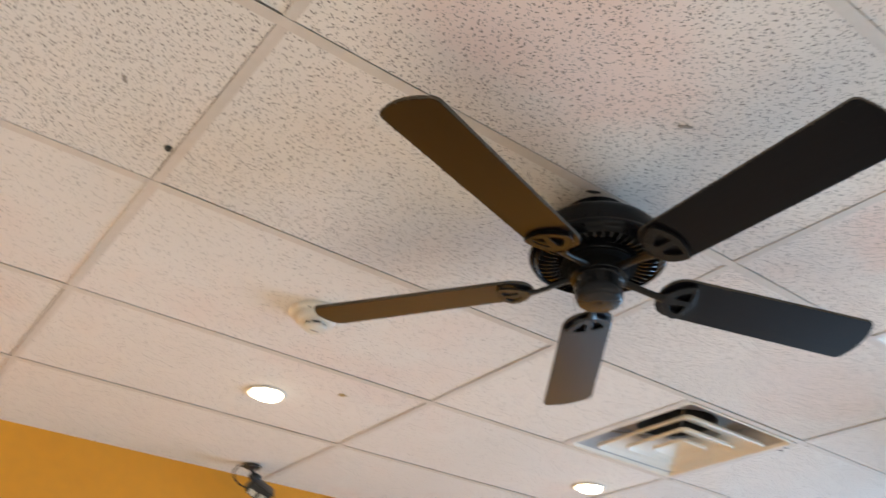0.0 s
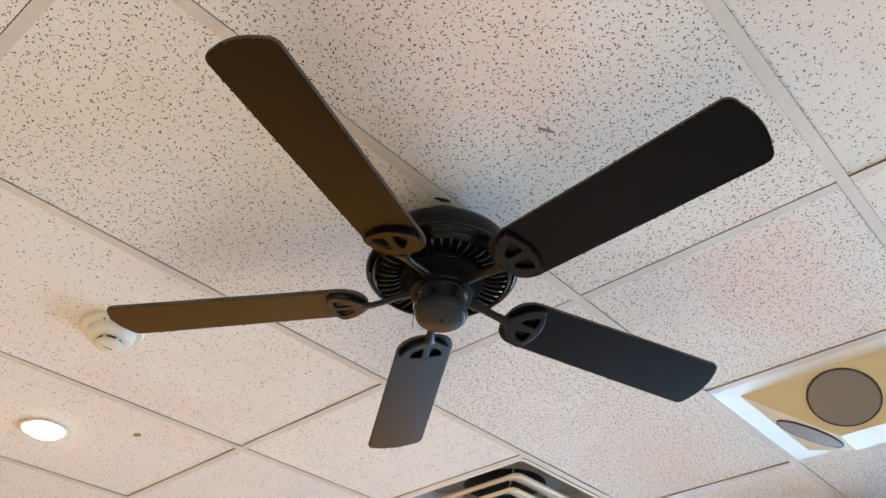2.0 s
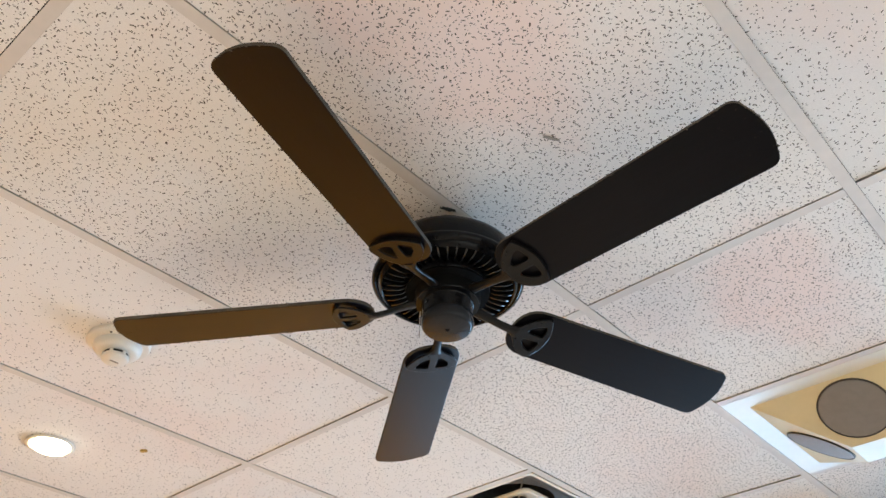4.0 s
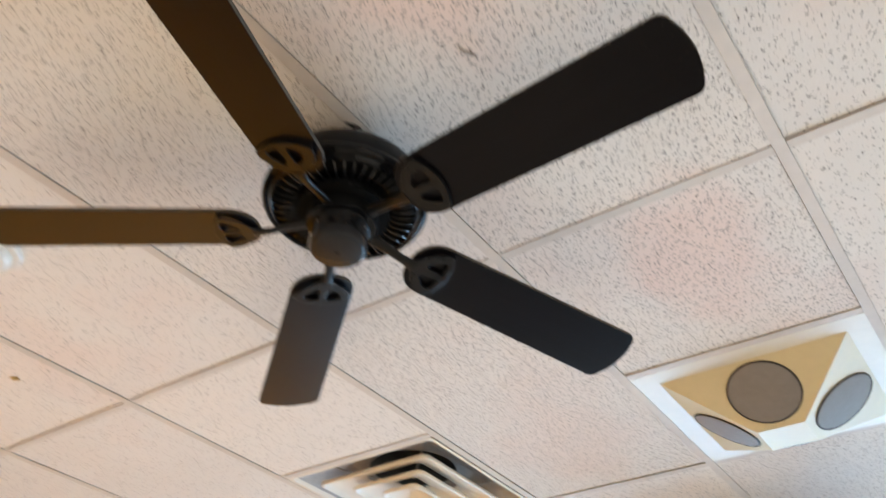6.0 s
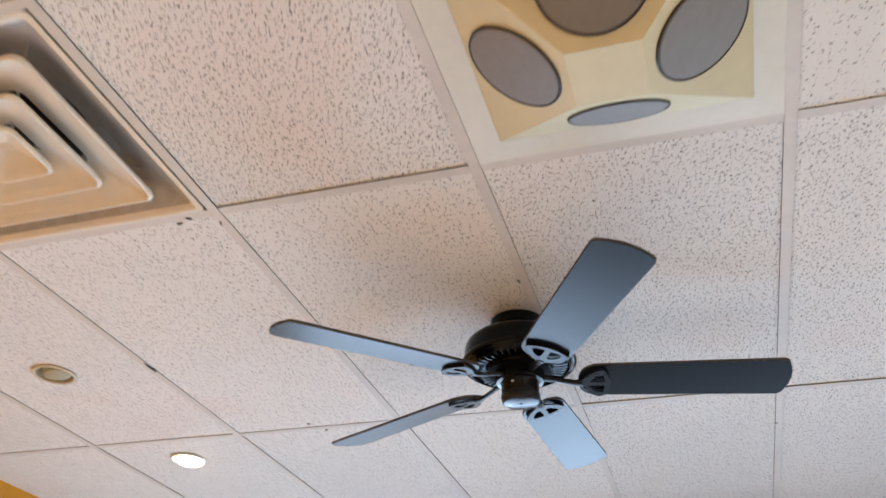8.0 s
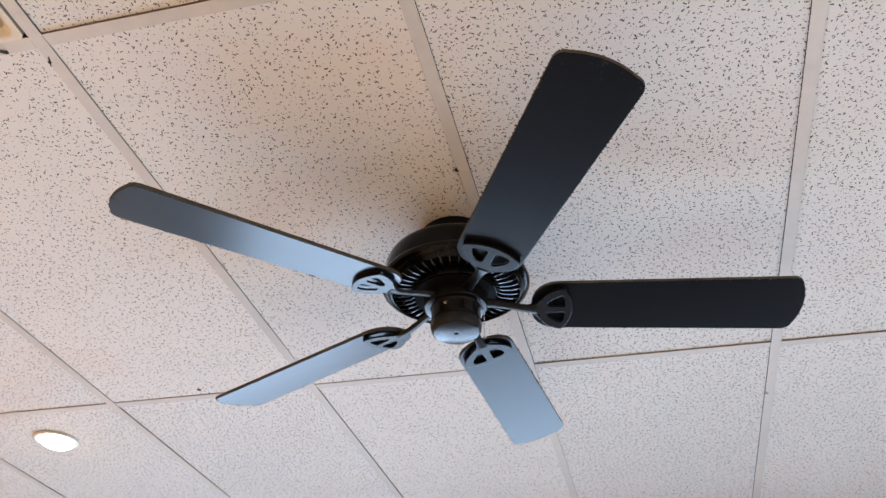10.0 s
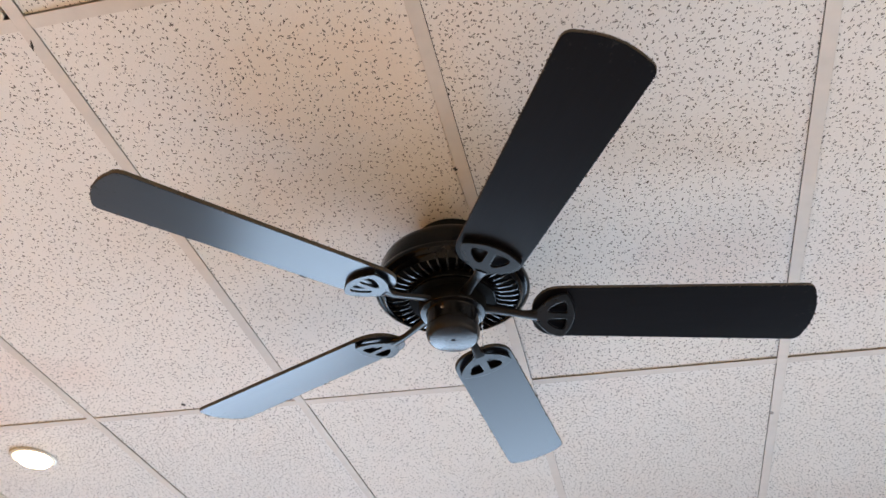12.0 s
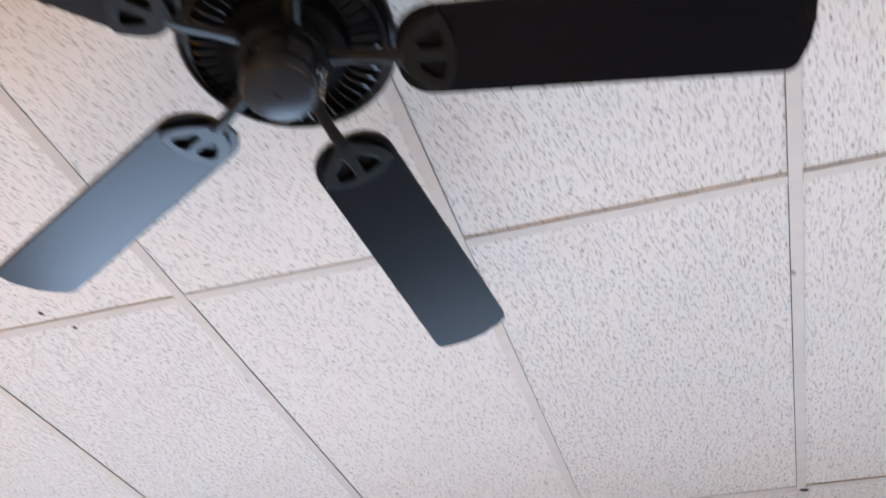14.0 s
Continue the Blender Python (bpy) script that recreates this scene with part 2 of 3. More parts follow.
DIRT_AND_GAP = simple("dirt_and_gap_dark", (0.035, 0.03, 0.025), 0.85, vary=0.4, scale=80)
SMUDGE = simple("grey_scuff", (0.36, 0.31, 0.27), 0.85, vary=0.3, scale=120)
PALE = simple("pale_reflecting_wall", (0.76, 0.75, 0.76), 0.6, vary=0.05, scale=8, relief=0.3)
# darker than VENT: the shade inside the throat is put into the colour
THROAT_SHADE = simple("shaded_throat_enamel", (0.46, 0.42, 0.375), 0.5, vary=0.20, scale=14, relief=0.1)
PLASTER = simple("painted_plaster", (0.62, 0.52, 0.40), 0.75, vary=0.06, scale=6, relief=0.3)
FLOOR = simple("floor_tile", (0.33, 0.298, 0.275), 0.24, vary=0.15, scale=5, relief=0.2)
FRAME = simple("bronze_window_frame", (0.06, 0.05, 0.045), 0.4, metal=0.6)
GROUND = simple("asphalt", (0.05, 0.05, 0.052), 0.9, vary=0.2, scale=20)


def glow_material(name, colour, power):
    m, n, l, b = material(name)
    b.inputs["Base Color"].default_value = (0.8, 0.78, 0.72, 1)
    b.inputs["Emission Color"].default_value = (*colour, 1)
    b.inputs["Emission Strength"].default_value = power
    return m


GLOW = glow_material("lit_lamp_face", (1.0, 0.88, 0.70), 15.0)


def glass_material():
    m, n, l, b = material("window_glass")
    b.inputs["Base Color"].default_value = (0.95, 0.98, 0.98, 1)
    b.inputs["Roughness"].default_value = 0.02
    b.inputs["Transmission Weight"].default_value = 1.0
    b.inputs["IOR"].default_value = 1.45
    return m


GLASS = glass_material()

# ---- mesh helpers ----


def mesh_of(bm, name, mats):
    me = bpy.data.meshes.new(name)
    bmesh.ops.recalc_face_normals(bm, faces=bm.faces)
    bm.to_mesh(me)
    bm.free()
    for m in mats if isinstance(mats, (list, tuple)) else (mats,):
        me.materials.append(m)
    return me


def smooth(me, angle=35):
    me.polygons.foreach_set("use_smooth", [True] * len(me.polygons))
    me.set_sharp_from_angle(angle=radians(angle))
    return me


def part(name, bm, mat, parent=None, label="", soft=True, m=None):
    me = bm if isinstance(bm, bpy.types.Mesh) else mesh_of(bm, name, mat)
    if soft and not isinstance(bm, bpy.types.Mesh):
        smooth(me)
    ob = new(name, me)
    ob.parent = parent
    if m is not None:
        ob.matrix_basis = m
    return tagged(ob, label)


def empty(name, m, label, category, group="", kind=""):
    ob = new(name)
    ob.empty_display_size = 0.05
    ob.matrix_basis = m
    return tagged(ob, label, category, group, kind)


def box(x0, x1, y0, y1, z0, z1, bm=None, bevel=0.0):
    own = bmesh.new()
    bmesh.ops.create_cube(own, size=1, matrix=Matrix.Translation(((x0 + x1) / 2, (y0 + y1) / 2, (z0 + z1) / 2)) @ Matrix.Diagonal((x1 - x0, y1 - y0, z1 - z0, 1)))
    if bevel:
        bmesh.ops.bevel(own, geom=own.edges[:], offset=bevel, segments=2, profile=0.5, affect="EDGES")
    if bm is None:
        return own
    me = bpy.data.meshes.new("tmp")
    own.to_mesh(me)
    own.free()
    bm.from_mesh(me)
    bpy.data.meshes.remove(me)
    return bm


def lathe(profile, steps=64, bm=None, cap=False):
    """Turns a profile of (radius, z) about the z axis."""
    bm = bm or bmesh.new()
    rings = []
    for r, z in profile:
        if r < 1e-6:
            rings.append([bm.verts.new((0, 0, z))])
        else:
            rings.append([bm.verts.new((r * math.cos(2 * math.pi * i / steps), r * math.sin(2 * math.pi * i / steps), z)) for i in range(steps)])
    for a, b in zip(rings, rings[1:]):
        for i in range(steps):
            j = (i + 1) % steps
            if len(a) == 1:
                bm.faces.new((a[0], b[i], b[j]))
            elif len(b) == 1:
                bm.faces.new((a[i], a[j], b[0]))
            else:
                bm.faces.new((a[i], a[j], b[j], b[i]))
    return bm


def prism(loops, z0, z1, bevel=0.0):
    """A plate with a 2D outline (first loop) and holes (the rest), from z0 to z1."""
    bm = bmesh.new()
    edges = []
    for loop in loops:
        vs = [bm.verts.new((x, y, z0)) for x, y in loop]
        edges += [bm.edges.new((a, b)) for a, b in zip(vs, vs[1:] + vs[:1])]
    bmesh.ops.triangle_fill(bm, edges=edges, use_beauty=True, use_dissolve=False)
    got = bmesh.ops.extrude_face_region(bm, geom=bm.faces[:])
    bmesh.ops.translate(bm, verts=[v for v in got["geom"] if isinstance(v, bmesh.types.BMVert)], vec=(0, 0, z1 - z0))
    bmesh.ops.recalc_face_normals(bm, faces=bm.faces)
    if bevel:
        rim = [e for e in bm.edges if len(e.link_faces) == 2 and e.calc_face_angle(0) > 1.2]
        bmesh.ops.bevel(bm, geom=rim, offset=bevel, segments=2, profile=0.5, affect="EDGES")
    return bm


def tube(points, radius, steps=8, bm=None):
    """A round bar along points."""
    bm = bm or bmesh.new()
    pts = [Vector(p) for p in points]
    rings = []
    for i, p in enumerate(pts):
        d = (pts[min(i + 1, len(pts) - 1)] - pts[max(i - 1, 0)]).normalized()
        q = d.to_track_quat("Z", "Y").to_matrix()
        r = radius[i] if isinstance(radius, (list, tuple)) else radius
        rings.append([bm.verts.new(p + q @ Vector((r * math.cos(2 * math.pi * k / steps), r * math.sin(2 * math.pi * k / steps), 0))) for k in range(steps)])
    for a, b in zip(rings, rings[1:]):
        for k in range(steps):
            bm.faces.new((a[k], a[(k + 1) % steps], b[(k + 1) % steps], b[k]))
    bm.faces.new(rings[0][::-1])
    bm.faces.new(rings[-1])
    return bm


# ---- the room ----
WEST, EAST, SOUTH = -2.49, 3.8, -4.9
PLENUM = 3.05

tagged(part("floor", box(WEST - 0.2, EAST + 0.2, SOUTH - 0.2, WIN_Y + 0.2, -0.15, 0.0), FLOOR, soft=False), "warm grey tiled dining room floor", "floor", kind="structure")
tagged(part("wall_west", box(WEST - 0.15, WEST, SOUTH, 3.15, 0, PLENUM), ORANGE, soft=False), "bright orange painted wall below the tiled ceiling", "wall", kind="structure")
tagged(part("wall_south", box(WEST - 0.15, EAST + 0.15, SOUTH - 0.15, SOUTH, 0, PLENUM), PLASTER, soft=False), "plain painted back wall of the room", "wall", kind="structure")

# unseen stretch made pale so a blade of the first fan reflects grey
tagged(part("unseen_corner_wall", box(WEST - 0.15, WEST, 3.15, WIN_Y, 0, PLENUM), PALE, soft=False), "unseen wall made pale to grey the blade reflections", "wall", kind="structure")


def wall_with_opening(name, along, at, a0, a1, o0, o1, sill, head):
    """A wall 0.15 thick along x or y with one opening."""
    bm = bmesh.new()
    for u0, u1, z0, z1 in ((a0, o0, 0, PLENUM), (o1, a1, 0, PLENUM), (o0, o1, 0, sill), (o0, o1, head, PLENUM)):
        if along == "x":
            box(u0, u1, at, at + 0.15, z0, z1, bm)
        else:
            box(at, at + 0.15, u0, u1, z0, z1, bm)
    return tagged(part(name, bm, PLASTER, soft=False), "painted wall with a wide window opening", "wall", kind="structure")


wall_with_opening("wall_north", "x", WIN_Y, WEST - 0.15, EAST + 0.15, -2.35, 3.25, 0.10, 2.14)
# opening for the added side window
wall_with_opening("wall_east", "y", EAST, SOUTH, WIN_Y, -3.8, 2.6, 0.18, 2.22)


def window(name, m, width, height, bays):
    win = empty(name, m, "wide unseen shop window in a dark bronze frame", "window", kind="structure")
    w = width / 2
    bm = bmesh.new()
    for a, b, c, d in ((-w, w, 0, 0.05), (-w, w, height - 0.05, height), (-w, -w + 0.05, 0.05, height - 0.05), (w - 0.05, w, 0.05, height - 0.05)):
        box(a, b, 0.04, 0.1, c, d, bm)
    for i in range(1, bays):
        x = -w + width * i / bays
        box(x - 0.025, x + 0.025, 0.04, 0.1, 0.05, height - 0.05, bm)
    part("window_frame", bm, FRAME, win, soft=False)
    for i in range(bays):
        x0, x1 = -w + width * i / bays + 0.03, -w + width * (i + 1) / bays - 0.03
        pane = part("pane", box(x0, x1, 0.066, 0.072, 0.05, height - 0.05), GLASS, win, "clear glass pane", soft=False)
        pane.visible_shadow = False
    part("window_sill", box(-w, w, -0.03, 0.038, -0.03, -0.002), WHITE, win, soft=False)


window("window_1", pose(0.45, WIN_Y, 0.10), 5.6, 2.04, 4)
window("unseen_side_window", pose(EAST, -0.6, 0.18, 0, 0, -90), 6.4, 2.04, 5)
tagged(part("ground", box(-400, 400, -400, 400, -0.4, -0.3), GROUND, soft=False), "dark asphalt ground outside the windows", "ground", kind="structure")
# unseen, added to block daylight so the tile gaps stay dark
tagged(part("void_lid", box(WEST - 0.15, EAST + 0.15, SOUTH - 0.15, WIN_Y + 0.15, PLENUM, PLENUM + 0.1), VOID, soft=False), "unseen black lid added to keep the ceiling void dark", "roof", kind="structure")

# ---- ceiling: tiles on a steel grid ----
GX = {-2: -1.221, -1: -0.604, 0: 0.0, 1: 0.605}
GY = {-1: -1.214, 0: 0.0, 1: 1.218, 2: 2.441, 3: 3.662}


def gx(i):
    return GX.get(i, i * T)


def gy(j):
    return GY.get(j, 2 * j * T)


# first three are seen; the rest are unseen, added to even the ceiling light
LIGHTS_AND_FILL = [(-1.540, -0.465), (-1.540, 1.08), (-1.540, 2.63), (-1.540, -2.01), (-1.540, -3.555), (0.01, -2.01), (0.01, -3.555), (1.56, -3.555), (1.56, -2.01)]
UNLIT = (-1.549, 1.860)


def ceiling():
    rnd = random.Random(7)
    bm = bmesh.new()
    holes = [(x, y) for x, y in LIGHTS_AND_FILL] + [UNLIT]

    def tile(x0, x1, y0, y1):
        g = 0.0124
        dx, dy, tx, ty = (rnd.uniform(-0.0009, 0.0009) for _ in range(4))
        x0, x1, y0, y1 = x0 + g + dx, x1 - g + dx, y0 + g + dy, y1 - g + dy
        z = H + 0.0017 + rnd.uniform(0, 0.0014)
        cut = [h for h in holes if x0 < h[0] < x1 and y0 < h[1] < y1]
        outline = [(x0, y0), (x1, y0), (x1, y1), (x0, y1)]
        loops = [outline] + [[(hx + 0.062 * math.cos(a * math.pi / 16), hy + 0.062 * math.sin(a * math.pi / 16)) for a in range(32)] for hx, hy in cut]
        vs, edges = [], []
        for loop in loops:
            row = [bm.verts.new((x, y, z + tx * (x - x0) + ty * (y - y0))) for x, y in loop]
            edges += [bm.edges.new((a, b)) for a, b in zip(row, row[1:] + row[:1])]
            vs += row
        if cut:
            faces = [f for f in bmesh.ops.triangle_fill(bm, edges=edges, use_beauty=True)["geom"] if isinstance(f, bmesh.types.BMFace)]
        else:
            faces = [bm.faces.new(vs)]
        got = bmesh.ops.extrude_face_region(bm, geom=faces)
        bmesh.ops.translate(bm, verts=[v for v in got["geom"] if isinstance(v, bmesh.types.BMVert)], vec=(0, 0, 0.016))

    for i in range(-4, 7):
        for j in range(-4, 5):
            x0, x1 = gx(i) if i > -4 else WEST - 0.03, gx(i + 1)
            y0, y1 = gy(j), gy(j + 1)
            if (i, j) == (0, 0) or (i, j) == (-2, 0):
                y1 = T
            x0, x1, y0, y1 = max(x0, WEST - 0.03), min(x1, EAST), max(y0, SOUTH), min(y1, WIN_Y)
            if x1 - x0 > 0.05 and y1 - y0 > 0.05:
                tile(x0, x1, y0, y1)
    ob = part("ceiling", bm, TILE, soft=False)
    return tagged(ob, "off-white fissured mineral fibre ceiling tiles with an ochre stain and pinkish tints", "ceiling", kind="structure")


ceiling()


def grid():
    rails = empty("trim", pose(0, 0, H), "off-white painted steel ceiling grid", "ceiling grid", kind="structure")
    rnd = random.Random(3)

    def bar(name, x0, x1, y0, y1, drop):
        b = box(x0, x1, y0, y1, -drop, -drop + 0.0012, bevel=0.0004)
        if x1 - x0 > y1 - y0:
            box(x0, x1, (y0 + y1) / 2 - 0.0015, (y0 + y1) / 2 + 0.0015, -drop + 0.0012, 0.035, b)
        else:
            box((x0 + x1) / 2 - 0.0015, (x0 + x1) / 2 + 0.0015, y0, y1, -drop + 0.0012, 0.035, b)
        part(name, b, BAR, rails, soft=False)

    for i in range(-3, 7):
        w = 0.0118
        bar("main_tee", gx(i) - w, gx(i) + w, SOUTH, WIN_Y, 0.0006)
    for i in range(-4, 6):
        for j in range(-4, 5):
            x0, x1 = gx(i) + 0.0122 if i > -4 else WEST + 0.001, gx(i + 1) - 0.0122
            w = 0.0118
            d = rnd.uniform(-0.0008, 0.0008)
            bar("cross_tee", x0, x1, gy(j) - w + d, gy(j) + w + d, 0.0001)
    for i in (0, -2):
        bar("cross_tee", gx(i) + 0.0122, gx(i + 1) - 0.0122, T - 0.0118, T + 0.0118, 0.0001)


grid()

# ---- ceiling fans ----


BLADE_ROOT = 0.142


def blade_outline(wr, wt, tip_r):
    """Along +x from the rounded root to the bowed tip with eased corners."""
    pts = []
    for i in range(13):
        a = math.pi / 2 + math.pi * i / 12
        pts.append((BLADE_ROOT + 0.05 + 0.05 * math.cos(a) * 1.0, wr * (abs(math.sin(a)) ** 0.8) * (1 if math.sin(a) >= 0 else -1)))
    c = 0.020
    tip = []
    for i in range(7):
        a = -math.pi / 2 + (math.pi / 2 - 0.15) * i / 6
        tip.append((tip_r - 0.010 - c + c * math.cos(a), -wt + c + c * math.sin(a)))
    for i in range(1, 8):
        u = -1 + 2 * i / 8
        tip.append((tip_r - 0.009 * u * u, u * (wt - c)))
    for i in range(7):
        a = 0.15 + (math.pi / 2 - 0.15) * i / 6
        tip.append((tip_r - 0.010 - c + c * math.cos(a), wt - c + c * math.sin(a)))
    return pts + tip


def blade_mesh(wr, wt, tip_r):
    bm = prism([blade_outline(wr, wt, tip_r)], -0.0032, 0.0042, bevel=0.0012)
    for f in bm.faces:
        f.material_index = 1 if abs(f.normal.z) < 0.75 else 0
    me = mesh_of(bm, "blade", (BLADE, EDGE))
    return smooth(me, 15)


def dust_mesh(wr, wt, tip_r, seed):
    """Clumps of dust along the long edges and the tip of a blade."""
    rnd = random.Random(seed)
    bm = bmesh.new()
    for i in range(80):
        if i < 66:
            x = rnd.uniform(0.22, tip_r - 0.03)
            half = wr + (wt - wr) * (x - 0.192) / (tip_r - 0.222)
            y = half * rnd.choice((-1, -1, 1))
        else:
            y = rnd.uniform(-0.85, 0.85) * wt
            x = tip_r - 0.009 * (y / (wt - 0.02)) ** 2 if abs(y) < wt - 0.02 else tip_r - 0.012
        r = rnd.uniform(0.0007, 0.0017)
        m = Matrix.Translation((x, y, rnd.uniform(-0.0036, 0.002))) @ Matrix.Rotation(rnd.uniform(0, 3), 4, "Z") @ Matrix.Diagonal((r * rnd.uniform(1, 3.2), r, r * 0.9, 1))
        bmesh.ops.create_icosphere(bm, subdivisions=1, radius=1.0, matrix=m)
    return smooth(mesh_of(bm, "edge_dust", EDGE), 60)


def iron_mesh():
    """A shield with two three-cornered holes that holds the blade."""
    out = []
    n = 14
    for i in range(n + 1):                    # bowed outer edge
        u = -1 + 2 * i / n
        out.append((0.204 + 0.017 * (1 - u * u), 0.053 * u))
    for x, y in ((0.197, 0.0535), (0.190, 0.052), (0.178, 0.046), (0.167, 0.037), (0.158, 0.026), (0.151, 0.016), (0.144, 0.0105)):
        out.append((x, y))
    for x, y in ((0.144, -0.0105), (0.151, -0.016), (0.158, -0.026), (0.167, -0.037), (0.178, -0.046), (0.190, -0.052), (0.197, -0.0535)):
        out.append((x, y))
    hole = [(0.2045, 0.0055), (0.2085, 0.009), (0.2065, 0.029), (0.2030, 0.0355), (0.197, 0.0365), (0.185, 0.031), (0.1705, 0.0175), (0.169, 0.0115), (0.173, 0.0065)]
    hole = [(0.1935 + (x - 0.1935) * 0.88, 0.0195 + (y - 0.0195) * 0.88) for x, y in hole]
    low = [(x, -y) for x, y in hole[::-1]]
    bm = prism([out, hole, low], -0.0130, -0.0088, bevel=0.0012)
    edge = [(0.204 + 0.017 * (1 - u * u), 0.053 * u) for u in (-1, -0.75, -0.5, -0.25, 0, 0.25, 0.5, 0.75, 1)]
    lip = prism([edge + [(x - 0.0035, y * 0.985) for x, y in edge[::-1]]], -0.0095, -0.0030)
    me = bpy.data.meshes.new("lip")
    lip.to_mesh(me)
    lip.free()
    bm.from_mesh(me)
    bpy.data.meshes.remove(me)
    return smooth(mesh_of(bm, "bracket_plate", IRON), 15)


def arm_mesh():
    """The arm from the rotor, bent down and out to the shield."""
    bm = bmesh.new()
    path = [(0.056, 0.006), (0.076, 0.003), (0.096, -0.0015), (0.116, -0.0065), (0.134, -0.0100), (0.152, -0.0112)]
    half = [0.0105, 0.0092, 0.0082, 0.0078, 0.0085, 0.0125]
    rings = []
    for (x, z), w in zip(path, half):
        t = 0.0036
        rings.append([bm.verts.new(v) for v in ((x, -w, z - t * 0.4), (x, -w * 0.6, z - t), (x, w * 0.6, z - t), (x, w, z - t * 0.4), (x, w, z + t), (x, -w, z + t))])
    for a, b in zip(rings, rings[1:]):
        for k in range(6):
            bm.faces.new((a[k], a[(k + 1) % 6], b[(k + 1) % 6], b[k]))
    bm.faces.new(rings[0][::-1])
    bm.faces.new(rings[-1])
    return smooth(mesh_of(bm, "bracket_arm", IRON), 60)


def screw_mesh():
    return smooth(mesh_of(lathe([(0, -0.0022), (0.0028, -0.0018), (0.0036, 0.0), (0.0036, 0.001), (0, 0.001)], 12), "screw", CHROME), 40)


def rib_mesh():
    """One web between two air slots of the motor's underside."""
    bm = bmesh.new()
    rows = []
    for r, z, w in ((0.083, 0.038, 0.0015), (0.092, 0.0335, 0.0017), (0.112, 0.0325, 0.0021), (0.124, 0.035, 0.0024), (0.128, 0.041, 0.0024)):
        rows.append([bm.verts.new(v) for v in ((r, -w, z + 0.004), (r, -w * 0.7, z), (r, w * 0.7, z), (r, w, z + 0.004))])
    for a, b in zip(rows, rows[1:]):
        for k in range(4):
            bm.faces.new((a[k], a[(k + 1) % 4], b[(k + 1) % 4], b[k]))
    bm.faces.new(rows[0][::-1])
    bm.faces.new(rows[-1])
    return smooth(mesh_of(bm, "vent_rib", RIB), 50)


def fan(m, spin, label, chain, wr, wt, tip_r, hang, hub=(0, 0, 0)):
    """The hub's blade plane lies at z = 0 of the fan. hang: each blade's own turn, pitch and droop in degrees; hub: how far the motor sits off the blades' centre."""
    f = empty("ceiling_fan", m, label, "ceiling fan", "ceiling fans")
    top = H - m.translation.z - hub[2] - 0.0005
    at = pose(*hub)
    part("canopy", lathe([(0, top), (0.066, top), (0.070, top - 0.004), (0.072, 0.148), (0.068, 0.142), (0.056, 0.140), (0.056, 0.110), (0, 0.110)], 48), BLACK, f, m=at)
    housing = part("motor_housing", lathe([
        (0.0, 0.124), (0.060, 0.124), (0.106, 0.121), (0.124, 0.115), (0.134, 0.106), (0.139, 0.094), (0.141, 0.066), (0.1405, 0.062),
        (0.145, 0.06), (0.1475, 0.055), (0.1475, 0.05), (0.145, 0.045), (0.1395, 0.042), (0.136, 0.044), (0.134, 0.04), (0.1285, 0.0345),
        (0.1265, 0.036), (0.1265, 0.056), (0.083, 0.056), (0.083, 0.034), (0.081, 0.03), (0.074, 0.028), (0.0, 0.028)], 96), BLACK, f, "gloss black motor housing with a ring of air slots", m=at)
    # black sheet painted in for the shade behind the slots
    part("slot_shade_sheet", lathe([(0.084, 0.0545), (0.126, 0.0545)], 64), VOID, housing)
    rib = rib_mesh()
    for i in range(44):
        part("vent_rib", rib, None, housing, m=pose(0, 0, 0, 0, 0, 360 * i / 44))
    # same black, for the shaded gap between ribs and cup
    part("rotor", lathe([(0, 0.0275), (0.0805, 0.0275), (0.0805, 0.0255), (0.063, 0.0235), (0.063, 0.008), (0.060, 0.000), (0.0, 0.000)], 64), VOID, f, m=at)
    cup = part("switch_cup", lathe([(0.0000, 0.003), (0.0586, 0.003), (0.0608, 0.0005), (0.0599, -0.0015), (0.0499, -0.003), (0.0480, -0.006), (0.0476, -0.028), (0.0462, -0.031), (0.0000, -0.031)], 64), BLACK, f, "gloss black switch cup", m=at)
    part("end_cap", lathe([(0.0458, -0.031), (0.0480, -0.0315), (0.0494, -0.034), (0.0499, -0.039), (0.0492, -0.046), (0.0476, -0.0515), (0.0453, -0.0550), (0.0435, -0.0565), (0.0425, -0.0570), (0.0042, -0.0572), (0.0040, -0.0550), (0.0000, -0.0550)], 64), CAP, cup, "polished black end cap with a centre hole")
    for a in (20, 140, 260):
        part("screw", screw_mesh(), None, cup, m=pose(0.0480 * math.cos(radians(a)), 0.0480 * math.sin(radians(a)), -0.014, 0, 90, a))
    dusts = [dust_mesh(wr, wt, tip_r, k + int(spin)) for k in range(5)]
    bl, ir, ar, sc = blade_mesh(wr, wt, tip_r), iron_mesh(), arm_mesh(), screw_mesh()
    for k in range(5):
        off, pitch, droop = hang[k]
        tilted = pose(0, 0, 0, 0, 0, spin + 72 * k + off) @ pose(0, 0, 0, 0, droop, 0) @ pose(0, 0, 0, pitch, 0, 0)
        b = part("blade", bl, None, f, "dark laminate blade with dusty edges", m=tilted)
        tagged(part("edge_dust", dusts[k], None, b, "grey-brown dust clinging to the blade edges"), kind="stuff")
        br = part("blade_bracket", ir, None, f, "black iron bracket with two cut-outs", m=tilted)
        part("arm", ar, None, br)
        for x, y in ((0.1655, 0.0), (0.197, 0.043), (0.197, -0.043)):
            part("screw", sc, None, b, m=pose(x, y, 0.0044, 180))
    cx, cy = 0.0545 * math.cos(radians(chain)), 0.0545 * math.sin(radians(chain))
    bm = bmesh.new()
